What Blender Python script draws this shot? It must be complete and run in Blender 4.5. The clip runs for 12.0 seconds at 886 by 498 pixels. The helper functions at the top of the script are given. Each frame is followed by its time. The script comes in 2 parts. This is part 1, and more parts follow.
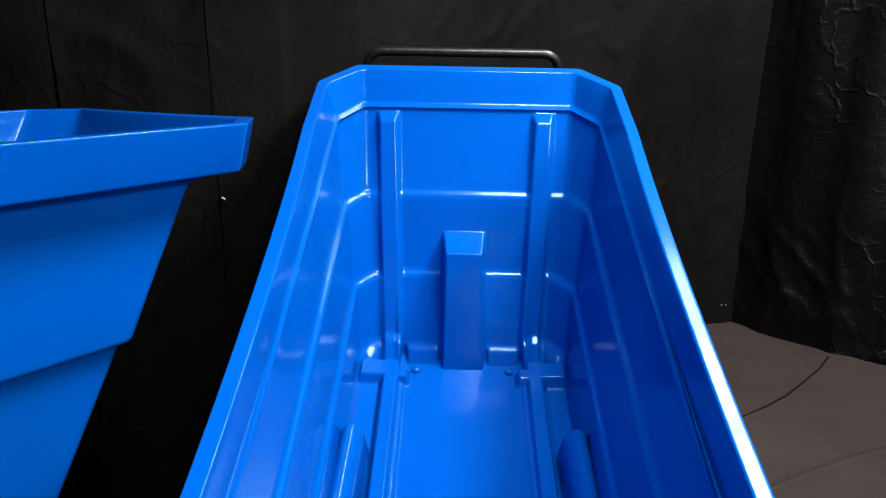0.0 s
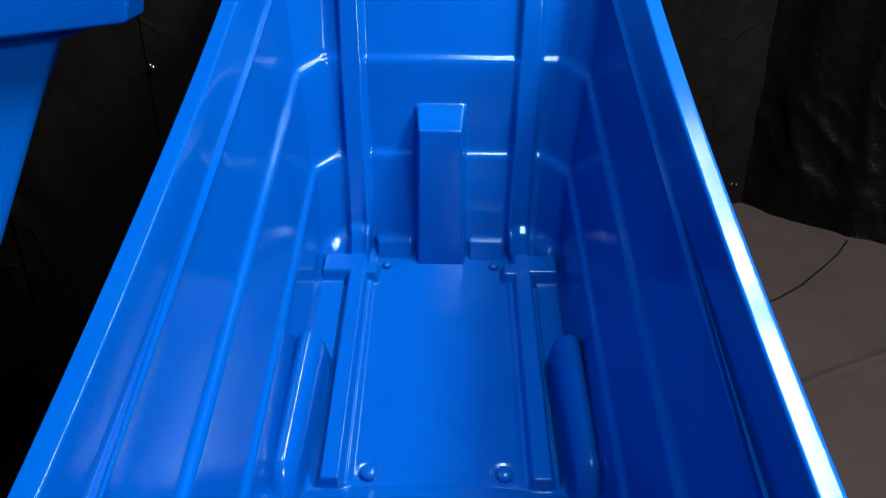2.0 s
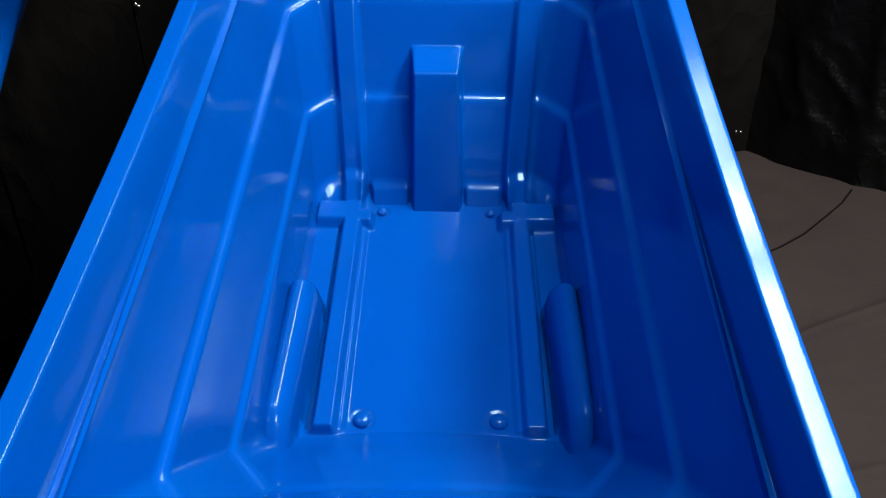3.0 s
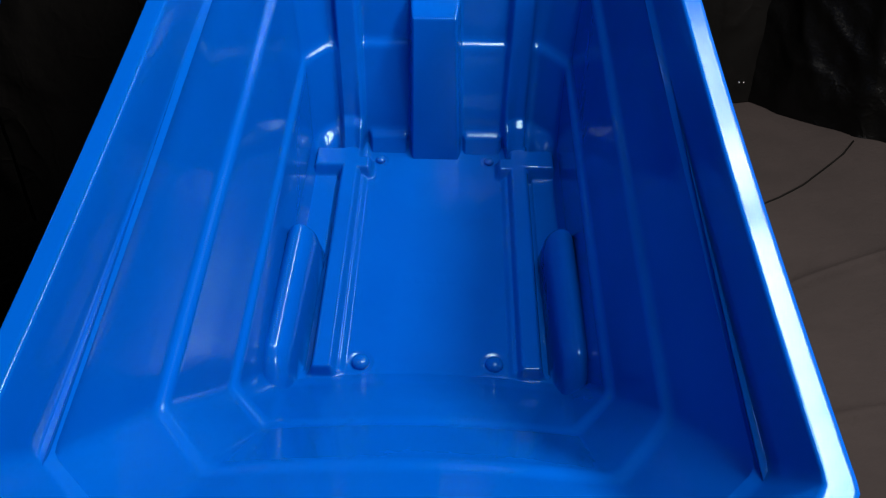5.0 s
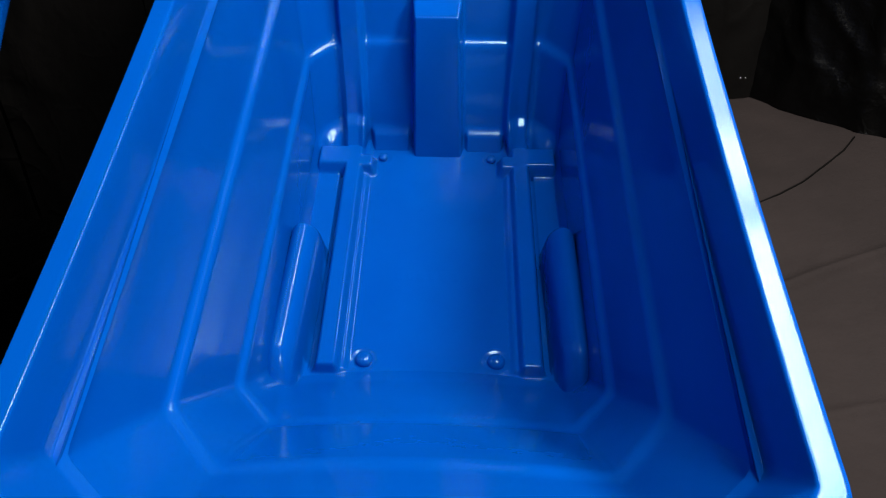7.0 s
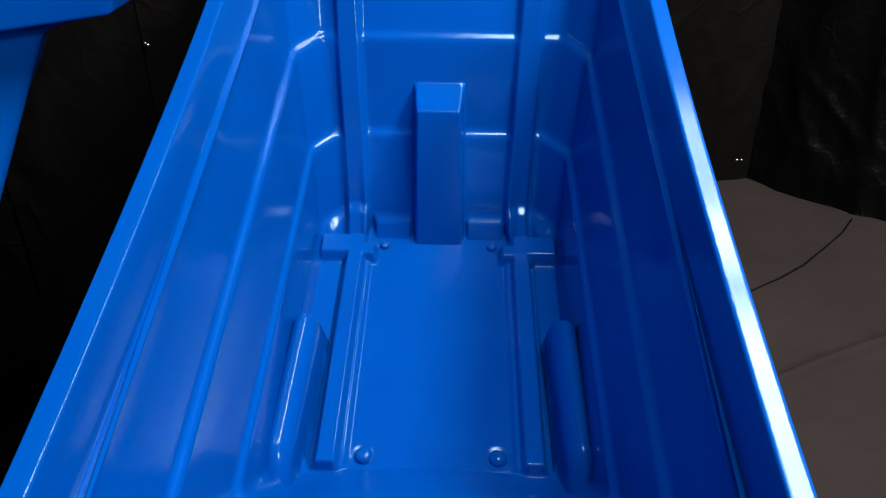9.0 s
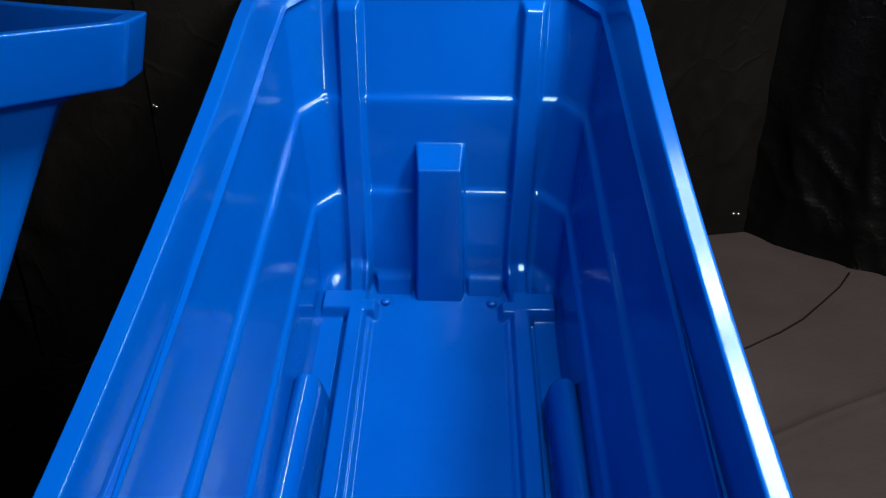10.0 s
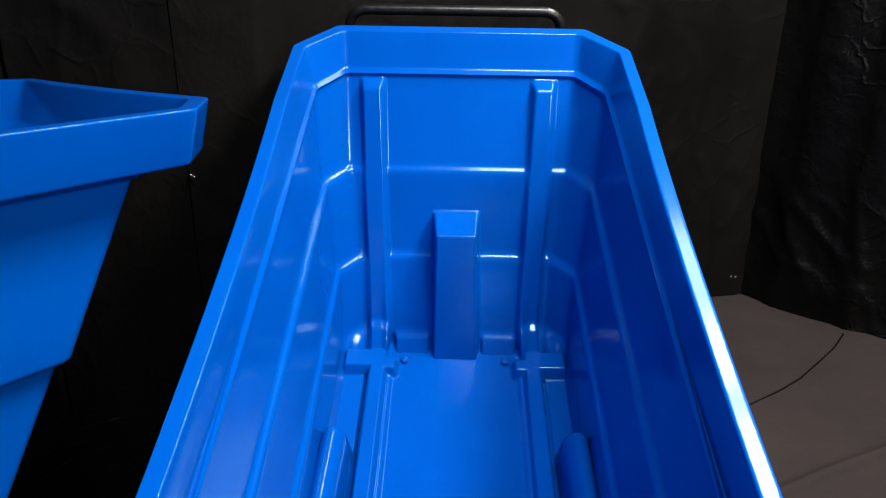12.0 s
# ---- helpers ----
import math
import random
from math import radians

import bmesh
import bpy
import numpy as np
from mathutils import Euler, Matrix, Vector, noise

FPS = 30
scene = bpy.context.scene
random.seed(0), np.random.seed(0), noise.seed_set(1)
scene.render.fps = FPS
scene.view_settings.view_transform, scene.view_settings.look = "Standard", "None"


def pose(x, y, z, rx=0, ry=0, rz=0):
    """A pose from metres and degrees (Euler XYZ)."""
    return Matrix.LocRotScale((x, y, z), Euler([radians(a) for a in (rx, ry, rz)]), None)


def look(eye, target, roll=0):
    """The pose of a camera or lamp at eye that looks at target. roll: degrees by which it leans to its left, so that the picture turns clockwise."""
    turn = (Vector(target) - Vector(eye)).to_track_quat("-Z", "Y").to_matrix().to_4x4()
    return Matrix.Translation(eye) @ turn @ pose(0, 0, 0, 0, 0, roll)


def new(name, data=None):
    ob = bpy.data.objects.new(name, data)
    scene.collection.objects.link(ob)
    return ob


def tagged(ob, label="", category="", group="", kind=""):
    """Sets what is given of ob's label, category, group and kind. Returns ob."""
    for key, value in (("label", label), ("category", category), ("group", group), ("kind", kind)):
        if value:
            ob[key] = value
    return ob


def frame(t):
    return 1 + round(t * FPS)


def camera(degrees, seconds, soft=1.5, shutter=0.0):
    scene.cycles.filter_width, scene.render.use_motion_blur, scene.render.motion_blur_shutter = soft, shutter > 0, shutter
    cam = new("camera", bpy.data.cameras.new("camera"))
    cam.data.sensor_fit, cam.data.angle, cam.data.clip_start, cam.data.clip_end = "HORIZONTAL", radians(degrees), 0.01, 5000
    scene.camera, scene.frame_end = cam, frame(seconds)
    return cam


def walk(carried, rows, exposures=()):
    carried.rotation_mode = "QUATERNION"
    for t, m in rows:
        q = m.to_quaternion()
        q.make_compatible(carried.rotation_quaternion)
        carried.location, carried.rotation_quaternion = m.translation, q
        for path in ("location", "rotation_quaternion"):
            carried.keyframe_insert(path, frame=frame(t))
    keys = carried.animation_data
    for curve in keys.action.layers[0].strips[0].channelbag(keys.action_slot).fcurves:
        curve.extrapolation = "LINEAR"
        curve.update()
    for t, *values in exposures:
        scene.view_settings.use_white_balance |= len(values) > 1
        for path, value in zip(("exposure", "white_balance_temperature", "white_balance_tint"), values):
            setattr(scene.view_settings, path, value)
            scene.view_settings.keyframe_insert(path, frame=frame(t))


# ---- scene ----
# The cart stands tipped forward by 17 degrees; its own frame is level with its floor.
CART = pose(0, 0, 0, 17, 0, 0)
cam = camera(62.25, 12.0, soft=1.1)
ROWS = [
    (0, (-0.0168, -1.3999, 1.5183), (-0.0494, 0.2696, 0.4175), 0.1),
    (0.5, (-0.0141, -1.3413, 1.4762), (-0.0407, 0.3080, 0.3452), 0.0),
    (1, (-0.0032, -1.2727, 1.4339), (-0.0216, 0.3252, 0.2312), 0.0),
    (1.5, (0.0153, -1.2144, 1.4033), (-0.0019, 0.3111, 0.1100), 0.0),
    (2, (0.0279, -1.1822, 1.3774), (0.0091, 0.2788, 0.0118), -0.2),
    (2.5, (0.0352, -1.1686, 1.3620), (0.0154, 0.2381, -0.0596), -0.1),
    (3, (0.0423, -1.1678, 1.3542), (0.0171, 0.1976, -0.1071), -0.3),
    (3.5, (0.0455, -1.1740, 1.3487), (0.0185, 0.1631, -0.1384), -0.3),
    (5.5, (0.0548, -1.1966, 1.3470), (0.0199, 0.0719, -0.1988), -0.5),
    (6, (0.0553, -1.2008, 1.3466), (0.0182, 0.0608, -0.2048), -0.6),
    (6.5, (0.0541, -1.1981, 1.3524), (0.0172, 0.0584, -0.2032), -0.6),
    (8.5, (0.0483, -1.1547, 1.3992), (0.0096, 0.1862, -0.0842), -0.5),
    (9, (0.0505, -1.1490, 1.4038), (0.0098, 0.2392, -0.0354), -0.5),
    (9.5, (0.0530, -1.1463, 1.4208), (0.0099, 0.2859, 0.0256), -0.5),
    (10, (0.0494, -1.1463, 1.4312), (0.0070, 0.3311, 0.0838), -0.5),
    (10.5, (0.0412, -1.1469, 1.4437), (0.0008, 0.3656, 0.1358), -0.3),
    (11, (0.0315, -1.1557, 1.4571), (-0.0084, 0.3864, 0.1842), -0.3),
    (11.5, (0.0213, -1.1808, 1.4757), (-0.0190, 0.3856, 0.2328), -0.2),
    (12, (0.0050, -1.2260, 1.4997), (-0.0291, 0.3595, 0.2811), -0.1),
]
walk(cam, [(t, CART @ look(eye, target, roll)) for t, eye, target, roll in ROWS],
     exposures=[(0.0, 0.33), (1.0, 0.23), (2.5, -0.05), (3.5, -0.2), (5.5, -0.34), (8.5, -0.36), (10.0, -0.25), (11.0, -0.12), (12.0, 0.05)])

# ---------- light: a row of ceiling fixtures, a ceiling panel and an added fill lamp, dim room -----
world = bpy.data.worlds.new("world")
scene.world = world
world.use_nodes = True
world.node_tree.nodes["Background"].inputs[0].default_value = (0.75, 0.85, 1.0, 1)
world.node_tree.nodes["Background"].inputs[1].default_value = 0.008


def area_lamp(name, place, sx, sy, watts, colour):
    data = bpy.data.lights.new(name, "AREA")
    data.shape, data.size, data.size_y, data.energy, data.color = "RECTANGLE", sx, sy, watts, colour
    ob = new(name, data)
    ob.matrix_world = place
    return ob


# a row of ceiling fixtures: a long bright one, a short one, and a dimmer one over the backdrop
area_lamp("ceiling_strip_lamp", pose(1.22, -0.64, 2.6, 0, 0, 9), 0.44, 1.06, 108, (1.0, 0.93, 0.86))
area_lamp("ceiling_short_lamp", pose(1.11, 0.15, 2.6, 0, 0, 9), 0.42, 0.30, 23, (1.0, 0.93, 0.86))
area_lamp("ceiling_dim_lamp", pose(1.06, 0.57, 2.6, 0, 0, 9), 0.42, 0.5, 13, (0.9, 0.97, 1.0))
area_lamp("ceiling_panel_lamp", pose(0.52, -1.15, 2.95), 0.7, 0.7, 84, (0.96, 0.98, 1.0))
# unseen fill, added to brighten the near face of the level cart
area_lamp("level_cart_fill_lamp", look((1.9, -3.1, 1.9), (-0.7, -0.5, 0.8)), 0.5, 0.5, 68, (1.0, 0.98, 0.96))


# ---------- materials ----------
def material(name):
    m = bpy.data.materials.new(name)
    m.use_nodes = True
    nt = m.node_tree
    return m, nt, nt.nodes["Principled BSDF"]


def noise_node(nt, scale, detail=3.0, rough=0.55):
    tc = nt.nodes.new("ShaderNodeTexCoord")
    n = nt.nodes.new("ShaderNodeTexNoise")
    n.inputs["Scale"].default_value, n.inputs["Detail"].default_value, n.inputs["Roughness"].default_value = scale, detail, rough
    nt.links.new(tc.outputs["Object"], n.inputs["Vector"])
    return n


def ramp(nt, source, a, b, p0=0.3, p1=0.7):
    r = nt.nodes.new("ShaderNodeValToRGB")
    r.color_ramp.elements[0].position, r.color_ramp.elements[1].position = p0, p1
    r.color_ramp.elements[0].color, r.color_ramp.elements[1].color = a, b
    nt.links.new(source, r.inputs["Fac"])
    return r


def bump(nt, bsdf, source, strength, distance):
    b = nt.nodes.new("ShaderNodeBump")
    b.inputs["Strength"].default_value, b.inputs["Distance"].default_value = strength, distance
    nt.links.new(source, b.inputs["Height"])
    nt.links.new(b.outputs["Normal"], bsdf.inputs["Normal"])


def grey(v):
    return (v, v, v, 1)


def make_plastic():
    m, nt, p = material("blue_moulded_plastic")
    big = noise_node(nt, 5.0, 4.0)
    c = ramp(nt, big.outputs["Fac"], (0.0, 0.058, 0.325, 1), (0.0, 0.066, 0.355, 1))
    nt.links.new(c.outputs["Color"], p.inputs["Base Color"])
    scuff = noise_node(nt, 38.0, 6.0, 0.7)
    r = ramp(nt, scuff.outputs["Fac"], grey(0.13), grey(0.19), 0.35, 0.75)
    nt.links.new(r.outputs["Color"], p.inputs["Roughness"])
    p.inputs["IOR"].default_value = 1.37
    p.inputs["Specular Tint"].default_value = (0.52, 0.90, 1.0, 1)
    wave = noise_node(nt, 9.0, 2.0)
    bump(nt, p, wave.outputs["Fac"], 0.05, 0.01)
    return m


def make_fabric(name, a, b, rough, fine, relief=0.5, gloss=0.18, crumples=0.0):
    m, nt, p = material(name)
    big = noise_node(nt, 2.2, 5.0, 0.6)
    c = ramp(nt, big.outputs["Fac"], a, b)
    nt.links.new(c.outputs["Color"], p.inputs["Base Color"])
    p.inputs["Roughness"].default_value = rough
    p.inputs["Specular IOR Level"].default_value = gloss
    crease = noise_node(nt, fine, 6.0, 0.65)
    soft = nt.nodes.new("ShaderNodeMath")
    soft.operation = "MULTIPLY"
    soft.inputs[1].default_value = 0.4 if crumples else 1.0
    nt.links.new(crease.outputs["Fac"], soft.inputs[0])
    height = soft.outputs[0]
    if crumples:
        # sharp crumples: the warped edges of irregular cells, strong in patches only
        tc, warp = nt.nodes.new("ShaderNodeTexCoord"), noise_node(nt, 5.0, 3.0)
        mix = nt.nodes.new("ShaderNodeMixRGB")
        mix.inputs[0].default_value = 0.16
        nt.links.new(tc.outputs["Object"], mix.inputs[1])
        nt.links.new(warp.outputs["Color"], mix.inputs[2])
        cells = nt.nodes.new("ShaderNodeTexVoronoi")
        cells.feature = "DISTANCE_TO_EDGE"
        cells.inputs["Scale"].default_value = crumples
        nt.links.new(mix.outputs[0], cells.inputs["Vector"])
        ridge = ramp(nt, cells.outputs["Distance"], grey(1.0), grey(0.0), 0.0, 0.07)
        patch = ramp(nt, noise_node(nt, 2.6, 3.0).outputs["Fac"], grey(0.0), grey(1.0), 0.45, 0.62)
        join = nt.nodes.new("ShaderNodeMath")
        join.operation = "MULTIPLY"
        nt.links.new(ridge.outputs["Color"], join.inputs[0])
        nt.links.new(patch.outputs["Color"], join.inputs[1])
        both = nt.nodes.new("ShaderNodeMath")
        both.operation = "MULTIPLY_ADD"
        both.inputs[1].default_value = 0.28
        nt.links.new(join.outputs[0], both.inputs[0])
        nt.links.new(height, both.inputs[2])
        height = both.outputs[0]
    bump(nt, p, height, relief, 0.012)
    return m


def make_plain(name, colour, rough, metal=0.0):
    m, nt, p = material(name)
    p.inputs["Base Color"].default_value = colour
    p.inputs["Metallic"].default_value = metal
    n = noise_node(nt, 60.0, 4.0)
    r = ramp(nt, n.outputs["Fac"], grey(rough * 0.8), grey(rough * 1.2))
    nt.links.new(r.outputs["Color"], p.inputs["Roughness"])
    return m


PLASTIC = make_plastic()
CURTAIN = make_fabric("black_curtain_cloth", (0.0022, 0.0020, 0.0019, 1), (0.0060, 0.0055, 0.0051, 1), 0.62, 22.0, 0.5, gloss=0.035, crumples=9.0)
# black of the side backdrop, also of the sheet that stands for floor shade
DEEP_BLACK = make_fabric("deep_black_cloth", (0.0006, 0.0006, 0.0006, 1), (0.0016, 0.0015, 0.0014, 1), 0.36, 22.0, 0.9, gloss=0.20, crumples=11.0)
GROUND = make_fabric("charcoal_floor_cloth", (0.0122, 0.0088, 0.0083, 1), (0.0195, 0.0142, 0.0133, 1), 0.85, 18.0)
BLACK_STEEL = make_plain("black_coated_steel", (0.004, 0.004, 0.004, 1), 0.36)
RUBBER = make_plain("black_rubber", (0.02, 0.02, 0.02, 1), 0.7)
STEEL = make_plain("bright_steel", (0.75, 0.75, 0.75, 1), 0.25, 1.0)
PAINT = make_fabric("grey_wall_paint", (0.05, 0.05, 0.05, 1), (0.065, 0.065, 0.065, 1), 0.8, 8.0)


# ---------- mesh helpers ----------
def link_mesh(name, verts, faces, mat, parent=None, label="", smooth=True):
    me = bpy.data.meshes.new(name)
    me.from_pydata(verts, [], faces)
    me.update()
    if smooth:
        me.polygons.foreach_set("use_smooth", [True] * len(me.polygons))
    me.materials.append(mat)
    ob = new(name, me)
    if parent is not None:
        ob.parent = parent
    if label:
        ob["label"] = label
    return ob


def part(name, bm, mat, parent, label=""):
    me = bpy.data.meshes.new(name)
    bm.to_mesh(me)
    bm.free()
    me.materials.append(mat)
    ob = new(name, me)
    if parent is not None:
        ob.parent = parent
    if label:
        ob["label"] = label
    return ob


def smooth_all(bm, angle=0.7):
    for f in bm.faces:
        f.smooth = True
    for e in bm.edges:
        if len(e.link_faces) == 2 and e.calc_face_angle(0) > angle:
            e.smooth = False


def box_bm(x0, x1, y0, y1, z0, z1, bevel=0.0):
    bm = bmesh.new()
    bmesh.ops.create_cube(bm, size=1, matrix=Matrix.LocRotScale(((x0 + x1) / 2, (y0 + y1) / 2, (z0 + z1) / 2), None, (x1 - x0, y1 - y0, z1 - z0)))
    if bevel:
        bmesh.ops.bevel(bm, geom=bm.edges[:], offset=bevel, segments=2, affect="EDGES", profile=0.5)
        smooth_all(bm)
    return bm


def tube(points, radius, sides=14):
    """A swept round tube along points, with capped ends."""
    pts = [Vector(p) for p in points]
    verts, faces = [], []
    up = Vector((0, 0, 1))
    n_last = None
    for i, p in enumerate(pts):
        d = (pts[min(i + 1, len(pts) - 1)] - pts[max(i - 1, 0)]).normalized()
        n = n_last - d * n_last.dot(d) if n_last is not None else d.cross(Vector((0, 1, 0.01)))
        n.normalize()
        n_last = n
        b = d.cross(n)
        for k in range(sides):
            a = 2 * math.pi * k / sides
            verts.append(p + radius * (math.cos(a) * n + math.sin(a) * b))
    for i in range(len(pts) - 1):
        for k in range(sides):
            k2 = (k + 1) % sides
            faces.append((i * sides + k, i * sides + k2, (i + 1) * sides + k2, (i + 1) * sides + k))
    faces.append(tuple(range(sides))[::-1])
    faces.append(tuple(range((len(pts) - 1) * sides, len(pts) * sides)))
    return verts, faces


def step(x, a, b):
    """Smooth 0..1 as x goes from a to b."""
    k = min(1.0, max(0.0, (x - a) / (b - a)))
    return k * k * (3 - 2 * k)


def slab(x, a, b, soft):
    """1 between a and b, soft shoulders."""
    return step(x, a - soft / 2, a + soft / 2) * (1 - step(x, b - soft / 2, b + soft / 2))


# ---------- the tub: rings of (z rear, z front, half width rear, half width front, y rear, y front,
# half flat rear, half flat front, y of the rear chamfer, y of the front chamfer) ----------
RIM_OUT = (0.864, 0.846, 0.374, 0.330, 0.455, -1.080, 0.290, 0.246, 0.335, -0.990)
RIM_IN = (0.864, 0.846, 0.347, 0.305, 0.424, -1.056, 0.272, 0.232, 0.325, -0.983)
LIP_OUT = (0.793, 0.770, 0.328, 0.303, 0.380, -1.020, 0.270, 0.215, 0.288, -0.942)
LIP_IN = (0.785, 0.759, 0.321, 0.295, 0.367, -1.007, 0.264, 0.210, 0.280, -0.935)
S1_OUT = (0.606, 0.601, 0.311, 0.287, 0.257, -0.888, 0.258, 0.222, 0.188, -0.815)
S1_IN = (0.598, 0.594, 0.299, 0.276, 0.243, -0.873, 0.252, 0.216, 0.180, -0.805)
S2_OUT = (0.421, 0.420, 0.283, 0.271, 0.166, -0.745, 0.225, 0.218, 0.100, -0.685)
S2_IN = (0.413, 0.412, 0.272, 0.261, 0.151, -0.731, 0.218, 0.210, 0.092, -0.677)
LOW = (0.262, 0.250, 0.268, 0.262, 0.085, -0.588, 0.212, 0.235, 0.030, -0.565)
EDGE = (0.220, 0.220, 0.258, 0.256, 0.045, -0.548, 0.205, 0.235, 0.000, -0.530)


def grown(ring, d, dz=0.0):
    zr, zf, xr, xf, yr, yf, hr, hf, cr, cf = ring
    return (zr + dz, zf + dz, xr + d, xf + d, yr + d, yf - d, hr + 0.4 * d, hf + 0.4 * d, cr + 0.4 * d, cf - 0.4 * d)


def filleted(rings, radius, rows):
    """Round each inner corner of the profile; rows: subdivisions of the straight runs."""
    V = [np.array(r) for r in rings]
    out = [V[0]]
    for i in range(1, len(V)):
        a, b = V[i - 1], V[i]
        size = math.dist((a[0], a[2], a[4]), (b[0], b[2], b[4]))
        ra = 0 if i == 1 else min(radius, 0.45 * size) / size
        rb = 0 if i == len(V) - 1 else min(radius, 0.45 * size) / size
        n = max(1, rows[i - 1])
        for k in range(0 if ra else 1, n + 1):
            out.append(a + (b - a) * (ra + (1 - ra - rb) * k / n))
        if rb:
            c = V[i + 1]
            size2 = math.dist((c[0], c[2], c[4]), (b[0], b[2], b[4]))
            p, q = b + (a - b) * rb, b + (c - b) * min(radius, 0.45 * size2) / size2
            for k in (0.25, 0.5, 0.75):
                out.append((1 - k) ** 2 * p + 2 * k * (1 - k) * b + k * k * q)
    return out


COUNTS = (150, 8, 120, 8, 70, 8, 120, 8)


def ring_points(ring):
    """The closed outline of one ring, with rounded corners."""
    zr, zf, xr, xf, yr, yf, hr, hf, cr, cf = ring

    def x_side(y):
        return xf + (xr - xf) * (y + 0.95) / 1.28
    xa, xb = x_side(cr), x_side(cf)
    bow = 0.010 * step(zr, 0.74, 0.86)
    corners = [(-hr, yr), (hr, yr), (xa, cr), (xb, cf), (hf, yf), (-hf, yf), (-xb, cf), (-xa, cr)]
    pts = []
    for i in range(8):
        a, b = Vector(corners[i]), Vector(corners[(i + 1) % 8])
        prev, nxt = Vector(corners[i - 1]), Vector(corners[(i + 2) % 8])
        size, n = (b - a).length, COUNTS[i]
        r = min(0.010, 0.3 * size)
        d = (b - a).normalized()
        pts.append(0.25 * (a + (prev - a).normalized() * r) + 0.5 * a + 0.25 * (a + d * r))
        for k in range(n):
            p = a + d * (r + (size - 2 * r) * k / (n - 1))
            if i == 4:
                p.y += 0.012 * (1 - (p.x / hf) ** 2)
            if i in (2, 6):
                p.x -= math.copysign(bow * max(0.0, 1 - ((p.y + 0.47) / 0.54) ** 2), p.x)
            pts.append(p)
    out = []
    for p in pts:
        z = zr + (zf - zr) * (0.35 - p.y) / 1.35
        out.append(Vector((p.x, p.y, z)))
    return out


def moulded(p):
    """Push the posts, the middle rib, the floor rails and the wheel wells into the inside."""
    x, y, z = p
    ax = abs(x)
    rear = step(y, -0.03, 0.05)
    # upright posts on the rear wall
    if rear > 0 and z > 0.2:
        centre = 0.178 + 0.020 * (z - 0.26) / 0.5
        post = slab(abs(x + 0.005), centre - 0.025, centre + 0.025, 0.014) * (1 - step(z, 0.765, 0.777)) * step(z, 0.20, 0.24)
        face = 0.05 + 0.512 * (z - 0.25) if z < 0.5 else 0.178 + 0.574 * (z - 0.5)
        y += (min(y, face) - y) * post
        # sloped head at the foot of each post, where the floor rail runs up the wall
        head = slab(abs(x + 0.003), 0.157, 0.201, 0.010) * (1 - step(z, 0.276, 0.290))
        y += (min(y, 0.050 - 1.10 * (0.28 - z)) - y) * head
        y -= 0.020 * slab(ax, -0.2, 0.165, 0.03) * (1 - step(z, 0.26, 0.41)) * step(z, 0.23, 0.26)
        # blocks with a narrow ledge on top, between the posts and the rib
        block = slab(ax, 0.062, 0.145, 0.012) * (1 - step(z, 0.246, 0.262))
        y += (min(y, 0.024 + 0.72 * (z - 0.22)) - y) * block
        # rounded toe outside each post
        toe = slab(ax, 0.212, 0.250, 0.028) * (1 - step(z, 0.238, 0.270))
        y -= 0.024 * toe
    # middle rib with a flat top
    widen = 0.009 * min(1.0, max(0.0, (0.51 - z) / 0.29))
    rib = slab(x, -0.053 - 0.2 * widen, 0.047 + widen, 0.012)
    if rib > 0 and y > -0.02:
        face = 0.006 + (z - 0.22) * 0.39
        if face < y:
            y += (face - y) * rib * (1 - step(z, 0.503, 0.515))
    return Vector((x, y, z))


def pan_height(x, y):
    """Height of the moulded floor."""
    ax = abs(x)
    rail = slab(ax, 0.160, 0.202, 0.016) * slab(y, -0.548, 0.075, 0.014)
    toe = 0.30 * slab(ax, 0.148, 0.200, 0.013) * slab(y, -0.545, 0.06, 0.010)
    arm = slab(ax, 0.185, 0.261, 0.014) * slab(y, -0.046, 0.016, 0.016)
    stub = slab(ax, 0.137, 0.190, 0.014) * slab(y, -0.053, -0.010, 0.016)
    z = 0.220 + 0.026 * max(rail, toe, arm, stub)
    # deep groove along the rail's outer side
    z -= 0.050 * slab(ax, 0.2045, 0.2150, 0.003) * slab(y, -0.540, -0.055, 0.012)
    # the floor curves up into the front wall
    z += 4.7 * min(0.08, max(0.0, -0.51 - y)) ** 2
    # rounded wheel well
    k = (ax - 0.243 - 0.035 * max(0.0, -0.3 - y)) / 0.031
    if abs(k) < 1:
        ends = step(y, -0.690, -0.545)
        back = min(1.0, max(0.0, (-0.268 - y) / 0.035))
        z = max(z, 0.220 + (0.078 + 0.04 * (y + 0.28)) / 0.066 * (0.036 * min(1.0, (1 - abs(k)) / 0.2) + 0.064 * math.sqrt(1 - k * k)) * ends * math.sqrt(1 - (1 - back) ** 2))
    for bx, by, br in ((0.118, -0.518, 0.0175), (0.12, 0.0, 0.012)):
        r = math.hypot(ax - bx, y - by)
        z -= 0.0018 * math.exp(-((r - br) / 0.0045) ** 2)
    z += 0.0012 * noise.noise(Vector((x * 4, y * 4, 2)))
    # a row of faint raised bars
    for k in range(6):
        z += 0.0002 * slab(x, -0.072 + 0.0215 * k, -0.058 + 0.0215 * k, 0.005) * slab(y, -0.338, -0.318, 0.006)
    return z


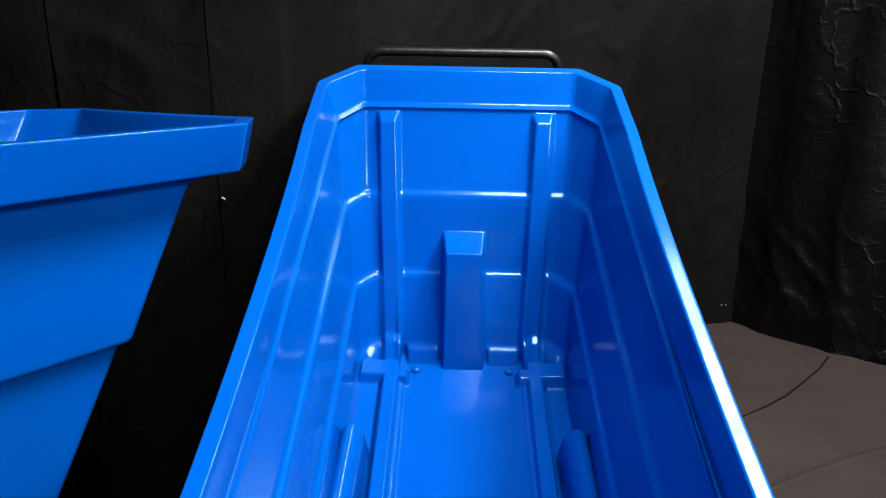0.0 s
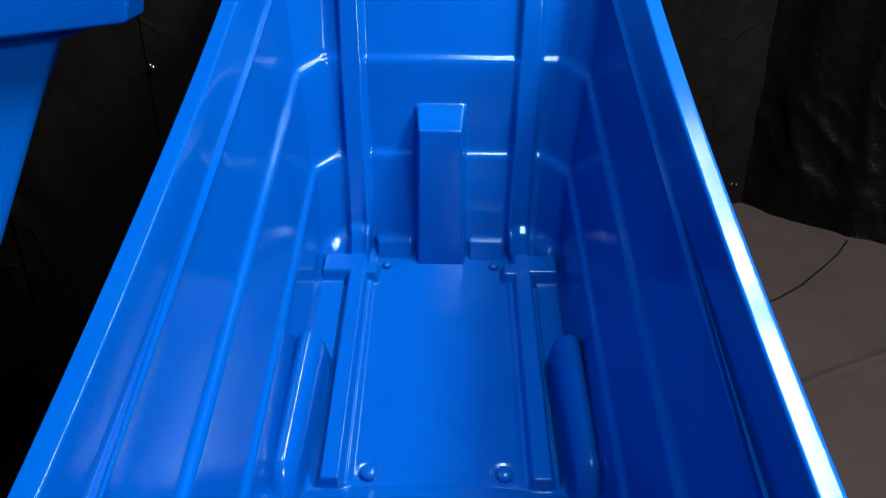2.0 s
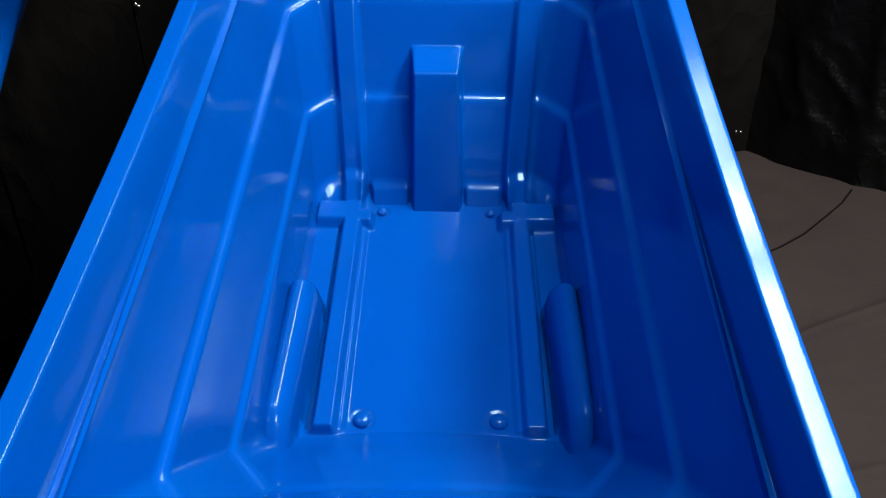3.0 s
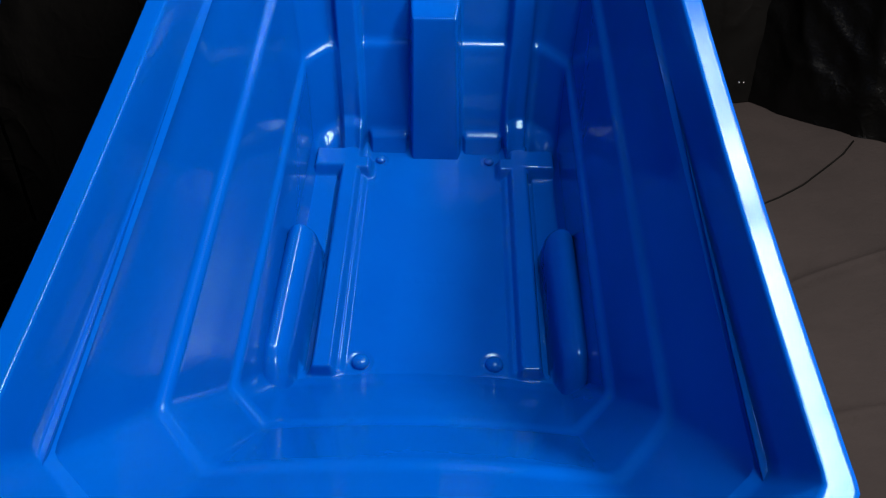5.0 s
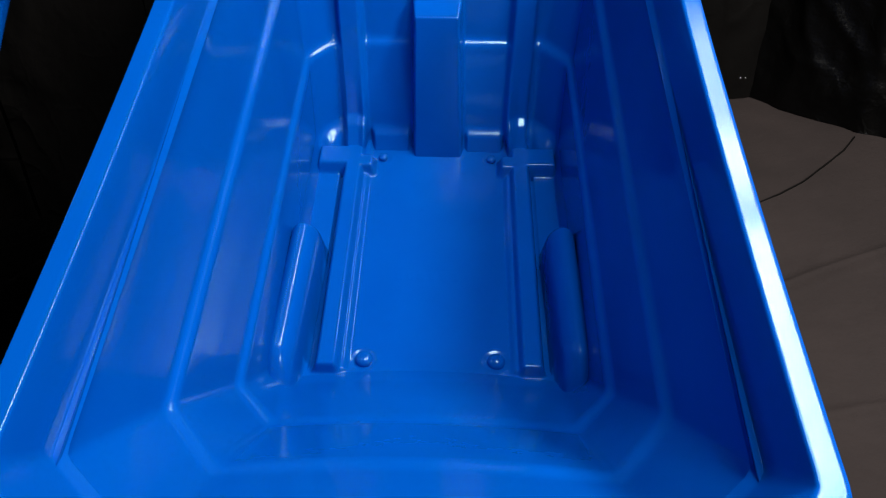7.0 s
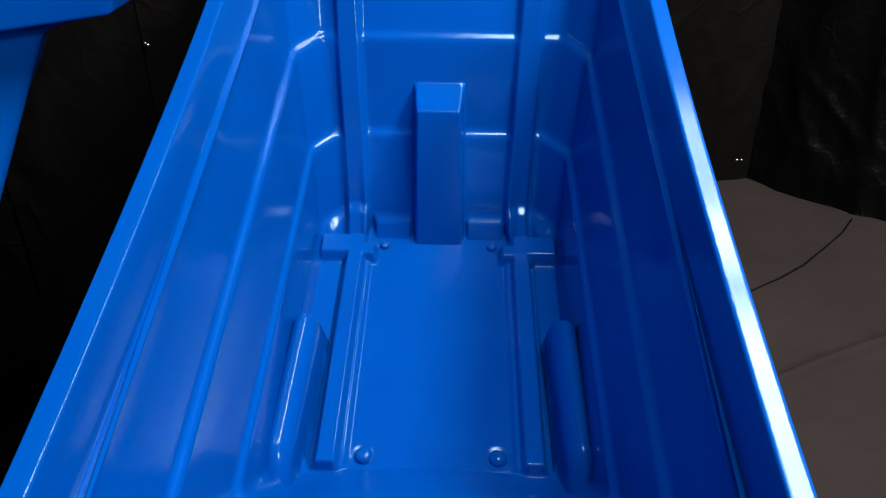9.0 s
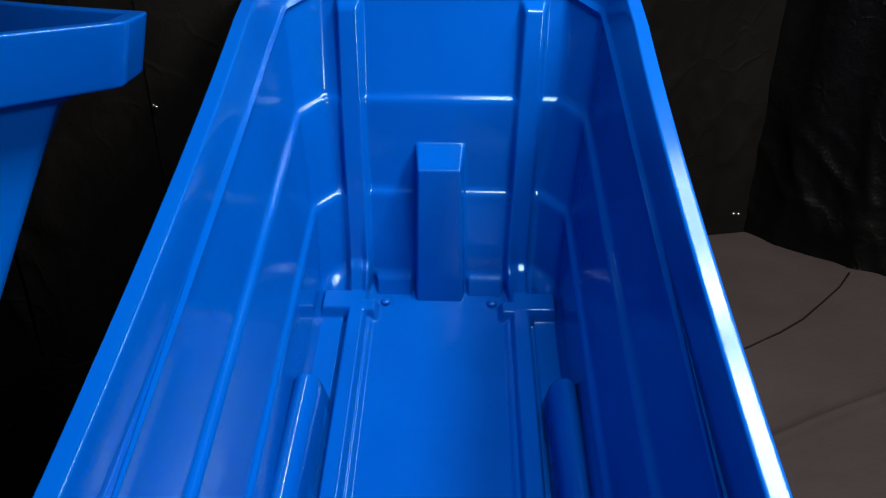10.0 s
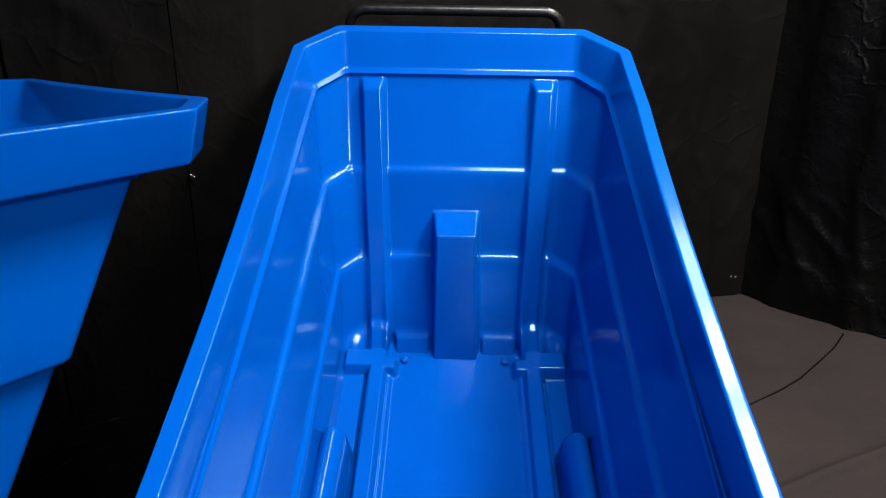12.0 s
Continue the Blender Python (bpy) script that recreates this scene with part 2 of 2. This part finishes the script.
def loft(rings, shape=None, cap=False):
    verts, faces = [], []
    for r in rings:
        pts = ring_points(r)
        verts += [shape(p) if shape else p for p in pts]
    n = len(verts) // len(rings)
    for i in range(len(rings) - 1):
        for k in range(n):
            k2 = (k + 1) % n
            faces.append((i * n + k, i * n + k2, (i + 1) * n + k2, (i + 1) * n + k))
    if cap:
        faces.append(tuple(range((len(rings) - 1) * n, len(rings) * n)))
    return verts, faces


def build_cart(name, thin=0.0, drop=0.0):
    """thin: how much slimmer, drop: how much deeper the shell hangs below the rim."""
    cart = new(name)
    lip_in, s1_out, s1_in, s2_out, s2_in, low, edge = [grown(r, -thin * a, -drop * b) for r, a, b in zip(
        (LIP_IN, S1_OUT, S1_IN, S2_OUT, S2_IN, LOW, EDGE), (1, 1.0, 1.0, 1.35, 1.35, 1.6, 1.6), (0.1, 1, 1, 1.8, 1.8, 2.3, 2.3))]
    s1_out, s1_in, s2_out, s2_in, low, edge = [r[:5] + (r[5] + 1.1 * thin,) + r[6:] for r in (s1_out, s1_in, s2_out, s2_in, low, edge)]
    # rolled rim: skirt, flat top, inner lip and ledge
    skirt = [grown(RIM_OUT, -0.036, -0.076), grown(RIM_OUT, -0.018, -0.078), RIM_OUT, RIM_IN, LIP_OUT, lip_in]
    v, f = loft(filleted(skirt, 0.005, (1, 2, 8, 3, 1)))
    link_mesh("rim", v, f, PLASTIC, cart, "thick rolled blue rim")
    # inside of the tub
    inner = [lip_in, grown(lip_in, 0.005, -0.008), s1_out, s1_in, s2_out, s2_in, low, edge]
    rings = filleted(inner, 0.010, (1, 26, 1, 60, 1, 40, 16))
    rings += [np.array(grown(edge, -0.012, -0.003))]
    v, f = loft(rings, None if drop else moulded)
    link_mesh("tub_wall", v, f, PLASTIC, cart)
    # floor pan with rails, cross arms and wheel wells moulded in
    nx, ny = 268, 300
    v = []
    for j in range(ny + 1):
        for i in range(nx + 1):
            x, y = -0.268 + 0.536 * i / nx, -0.640 + 0.740 * j / ny
            v.append((x * (1 - 8 * thin), (y + 0.25) * (1 - 6 * thin) - 0.25, pan_height(x, y) - 2.3 * drop))
    f = [(j * (nx + 1) + i, j * (nx + 1) + i + 1, (j + 1) * (nx + 1) + i + 1, (j + 1) * (nx + 1) + i) for j in range(ny) for i in range(nx)]
    link_mesh("floor_pan", v, f, PLASTIC, cart, "blue floor with two raised rails and wheel wells")
    # outer skin
    outer = [grown(RIM_OUT, -0.036, -0.074), grown(lip_in, 0.012, -0.04 + 0.5 * drop), grown(s1_out, 0.012), grown(s1_in, 0.008), grown(s2_out, 0.010),
             grown(s2_in, 0.008), grown(low, 0.008), grown(edge, 0.0, -0.012)]
    v, f = loft(filleted(outer, 0.008, (1, 4, 1, 4, 1, 4, 2)), cap=True)
    link_mesh("outer_shell", v, f, PLASTIC, cart)
    # domed bolt heads moulded over the axle plate
    for bx, by, br in ((-0.117, -0.518, 0.016), (0.119, -0.518, 0.016), (-0.12, 0.0, 0.011), (0.12, 0.0, 0.011)):
        bm = bmesh.new()
        bmesh.ops.create_uvsphere(bm, u_segments=20, v_segments=12, radius=br, matrix=Matrix.LocRotScale((bx, by, 0.2215 - 2.3 * drop), None, (1, 1, 0.62)))
        smooth_all(bm, 9)
        part("bolt_dome", bm, PLASTIC, cart)
    # push handle behind the rear rim
    hw, zt, yh = 0.252, HANDLE_Z, HANDLE_Y
    pts = [(-hw - 0.004, 0.375, 0.60), (-hw - 0.004, 0.44, 0.73), (-hw - 0.004, yh, zt - 0.06)]
    pts += [(-hw + 0.04 - 0.044 * math.cos(a), yh, zt - 0.04 + 0.04 * math.sin(a)) for a in [k * math.pi / 16 for k in range(9)]]
    pts += [(-x, y, z) for x, y, z in pts[::-1]]
    pts = [(x - 0.015, y, z) for x, y, z in pts]
    v, f = tube(pts, 0.0125)
    link_mesh("handle", v, f, BLACK_STEEL, cart, "black tubular steel push handle")
    return cart


HANDLE_Y, HANDLE_Z = 0.52, 0.880


def add_wheel(cart, x, y, z, r, w):
    bm = bmesh.new()
    bmesh.ops.create_cone(bm, cap_ends=True, segments=32, radius1=r, radius2=r, depth=w, matrix=pose(x, y, z, 0, 90, 0))
    bmesh.ops.bevel(bm, geom=[e for e in bm.edges if len(e.link_faces) == 2 and e.calc_face_angle(0) > 1], offset=0.008, segments=2, affect="EDGES")
    smooth_all(bm)
    wheel = part("wheel", bm, RUBBER, cart, "black rubber wheel")
    bm = bmesh.new()
    bmesh.ops.create_cone(bm, cap_ends=True, segments=24, radius1=r * 0.5, radius2=r * 0.5, depth=w + 0.006, matrix=pose(x, y, z, 0, 90, 0))
    part("hub", bm, STEEL, wheel)


# ---------- setting ----------
def crumple(x, z, s):
    return noise.fractal(Vector((x * s, z * s, 3.1)), 0.7, 2.1, 5)


def curtain(name, plan, height, label, seed, crush=1.0, deep=1.0, cloth=CURTAIN):
    """A hanging cloth along the points of plan, with folds and creases."""
    plan = [Vector(p) for p in plan]
    runs = [(b - a).length for a, b in zip(plan, plan[1:])]
    size = sum(runs)

    def along(s):
        k = 0
        while k < len(runs) - 1 and s > runs[k]:
            s -= runs[k]
            k += 1
        d = (plan[k + 1] - plan[k]).normalized()
        return plan[k] + d * s, Vector((d.y, -d.x))
    nx, nz = int(size / 0.011), int(height / 0.013)
    verts, faces = [], []
    for j in range(nz + 1):
        for i in range(nx + 1):
            s, z = size * i / nx, height * j / nz
            calm = noise.noise(Vector((s * 1.1 + seed, z * 1.1, 1.7)))
            fold = 0.020 * deep * noise.noise(Vector((s * 3.4 + seed, z * 0.25, 0))) + 0.011 * deep * noise.noise(Vector((s * 8 + seed, z * 0.8, 5)))
            warp = 0.25 * noise.noise(Vector((s * 3 + seed, z * 3, 7)))
            for size_n, high, steep in ((4.5, 0.011, 0.8), (9.0, 0.006, 1.5), (17.0, 0.003, 2.5)):
                q = abs(noise.noise(Vector((s * size_n + 2 * warp + seed, z * size_n * 0.55 + steep * s + warp, size_n))))
                fold += crush * high * max(0.0, 1 - q / 0.16) * (0.5 + calm)
            foot, n = along(s)
            p = foot + n * fold
            verts.append((p.x, p.y, z))
    for j in range(nz):
        for i in range(nx):
            k = j * (nx + 1) + i
            faces.append((k, k + 1, k + nx + 2, k + nx + 1))
    ob = link_mesh(name, verts, faces, cloth)
    return tagged(ob, label, "curtain", kind="structure")


curtain("backdrop_left", [(-0.972, -0.010), (-0.614, 0.018)], 2.3, "black cloth backdrop panel, loosely creased", 9.0, 0.9, 0.5)
curtain("backdrop_far_left", [(-3.2, -0.10), (-0.975, -0.010)], 2.3, "black cloth backdrop panel, loosely creased", 17.0, 0.9, 0.5)
curtain("backdrop_rear", [(-0.611, 0.019), (-0.44, 0.070), (-0.36, 0.19), (-0.28, 0.30), (0.25, 0.56), (0.90, 0.80), (1.04, 0.835)], 2.3,
        "black cloth backdrop hanging in loose folds", 0.0, 1.1, 0.8)
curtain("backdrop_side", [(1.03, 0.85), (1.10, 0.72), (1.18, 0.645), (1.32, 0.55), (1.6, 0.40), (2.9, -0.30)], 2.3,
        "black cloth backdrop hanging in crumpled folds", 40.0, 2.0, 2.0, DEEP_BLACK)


def ground_height(x, y):
    z = 0.008 * noise.noise(Vector((x * 2.3, y * 2.3, 0))) + 0.003 * noise.noise(Vector((x * 8, y * 8, 4)))
    fold = y - (-0.26 + 0.55 * (x - 0.74) - 0.2 * (x - 0.74) ** 2)
    z += 0.020 * math.exp(-(fold / 0.018) ** 2) * slab(x, 0.3, 2.0, 0.3)
    fold2 = y - (-0.62 + 0.1 * (x - 0.74) + 0.02 * math.sin(9 * x))
    z += 0.012 * math.exp(-(fold2 / 0.013) ** 2) * slab(x, 0.5, 1.6, 0.3)
    return z


gx = [-3.4 + 0.1 * i for i in range(37)] + [0.3 + 0.01 * i for i in range(1, 151)] + [1.8 + 0.1 * i for i in range(1, 15)]
gy = [-4.2 + 0.1 * i for i in range(30)] + [-1.2 + 0.01 * i for i in range(241)]
verts = [(x, y, ground_height(x, y)) for y in gy for x in gx]
nx = len(gx)
faces = [(j * nx + i, j * nx + i + 1, (j + 1) * nx + i + 1, (j + 1) * nx + i) for j in range(len(gy) - 1) for i in range(nx - 1)]
ground = link_mesh("floor", verts, faces, GROUND)
tagged(ground, "charcoal brown floor cloth with soft wrinkles", "floor", kind="structure")

seam = [(0.62, 0.02), (0.70, 0.05), (0.80, 0.10), (0.90, 0.165), (0.99, 0.235), (1.10, 0.345), (1.18, 0.43), (1.25, 0.52)]
v, f = tube([(x, y, ground_height(x, y) + 0.0005) for x, y in seam], 0.0028, 8)
link_mesh("seam", v, f, CURTAIN, ground, "thin dark stitched seam")

# black sheet added in place of the floor's shade under the level cart
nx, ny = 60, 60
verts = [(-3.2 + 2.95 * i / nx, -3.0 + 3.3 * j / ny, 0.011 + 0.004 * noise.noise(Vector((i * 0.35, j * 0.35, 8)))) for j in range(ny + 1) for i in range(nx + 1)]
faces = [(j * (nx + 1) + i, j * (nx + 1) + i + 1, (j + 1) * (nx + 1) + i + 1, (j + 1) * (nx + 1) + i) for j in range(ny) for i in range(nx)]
tagged(link_mesh("floor_shade_sheet", verts, faces, DEEP_BLACK), "black sheet standing in for the shade on the floor", "cloth", kind="structure")

# snap studs on the backdrop
for places in (((0.978, 0.800, 0.080), (0.994, 0.800, 0.079)), ((-0.603, 0.012, 0.641), (-0.597, 0.012, 0.637))):
    stud = new("snap_stud")
    stud.location = places[0]
    tagged(stud, "tiny bright metal snap stud pinned to the black backdrop", "stud", "backdrop studs")
    for q in places:
        bm = bmesh.new()
        bmesh.ops.create_uvsphere(bm, u_segments=12, v_segments=8, radius=0.0036, matrix=Matrix.Translation(Vector(q) - Vector(places[0])))
        smooth_all(bm, 9)
        part("stud_cap", bm, STEEL, stud)

# plain room behind and above the camera
for nm, dims in (("wall_west", (-3.5, -3.4, -4.3, 1.2, 0, 3.0)), ("wall_east", (3.1, 3.2, -4.3, 1.2, 0, 3.0)), ("wall_south", (-3.4, 3.1, -4.3, -4.2, 0, 3.0)), ("wall_north", (-3.4, 3.1, 1.2, 1.3, 0, 3.0))):
    tagged(part(nm, box_bm(*dims), PAINT, None), "plain grey painted room wall", "wall", kind="structure")
tagged(part("ceiling", box_bm(-3.5, 3.2, -4.3, 1.2, 3.0, 3.1), PAINT, None), "plain grey ceiling", "ceiling", kind="structure")

# ---------- the carts ----------
cart = build_cart("tilt_cart")
tagged(cart, "bright blue moulded plastic tilt cart, empty, tipped forward", "cart", "blue carts")
cart.matrix_world = CART @ pose(0.004, 0, 0, 0, 0.6, 0)
spare = build_cart("tilt_cart", 0.040, 0.078)
spare.matrix_world = pose(-0.360, -0.574, 0.904, 0, 0, 141) @ pose(0, 0, 0, 0, 2.5, 0) @ Matrix.Diagonal((1.28, 1, 1, 1)) @ pose(0.285, 1.03, -0.846, 0, 0, 0)
tagged(spare, "bright blue moulded plastic tilt cart standing level beside the other cart", "cart", "blue carts")
for s in (-1, 1):
    add_wheel(cart, s * 0.33, -0.40, 0.215, 0.095, 0.04)
    add_wheel(spare, 0.0, -0.25 + s * 0.25, -0.013, 0.045, 0.03)
    add_wheel(spare, s * 0.30, -0.40, 0.060, 0.118, 0.04)
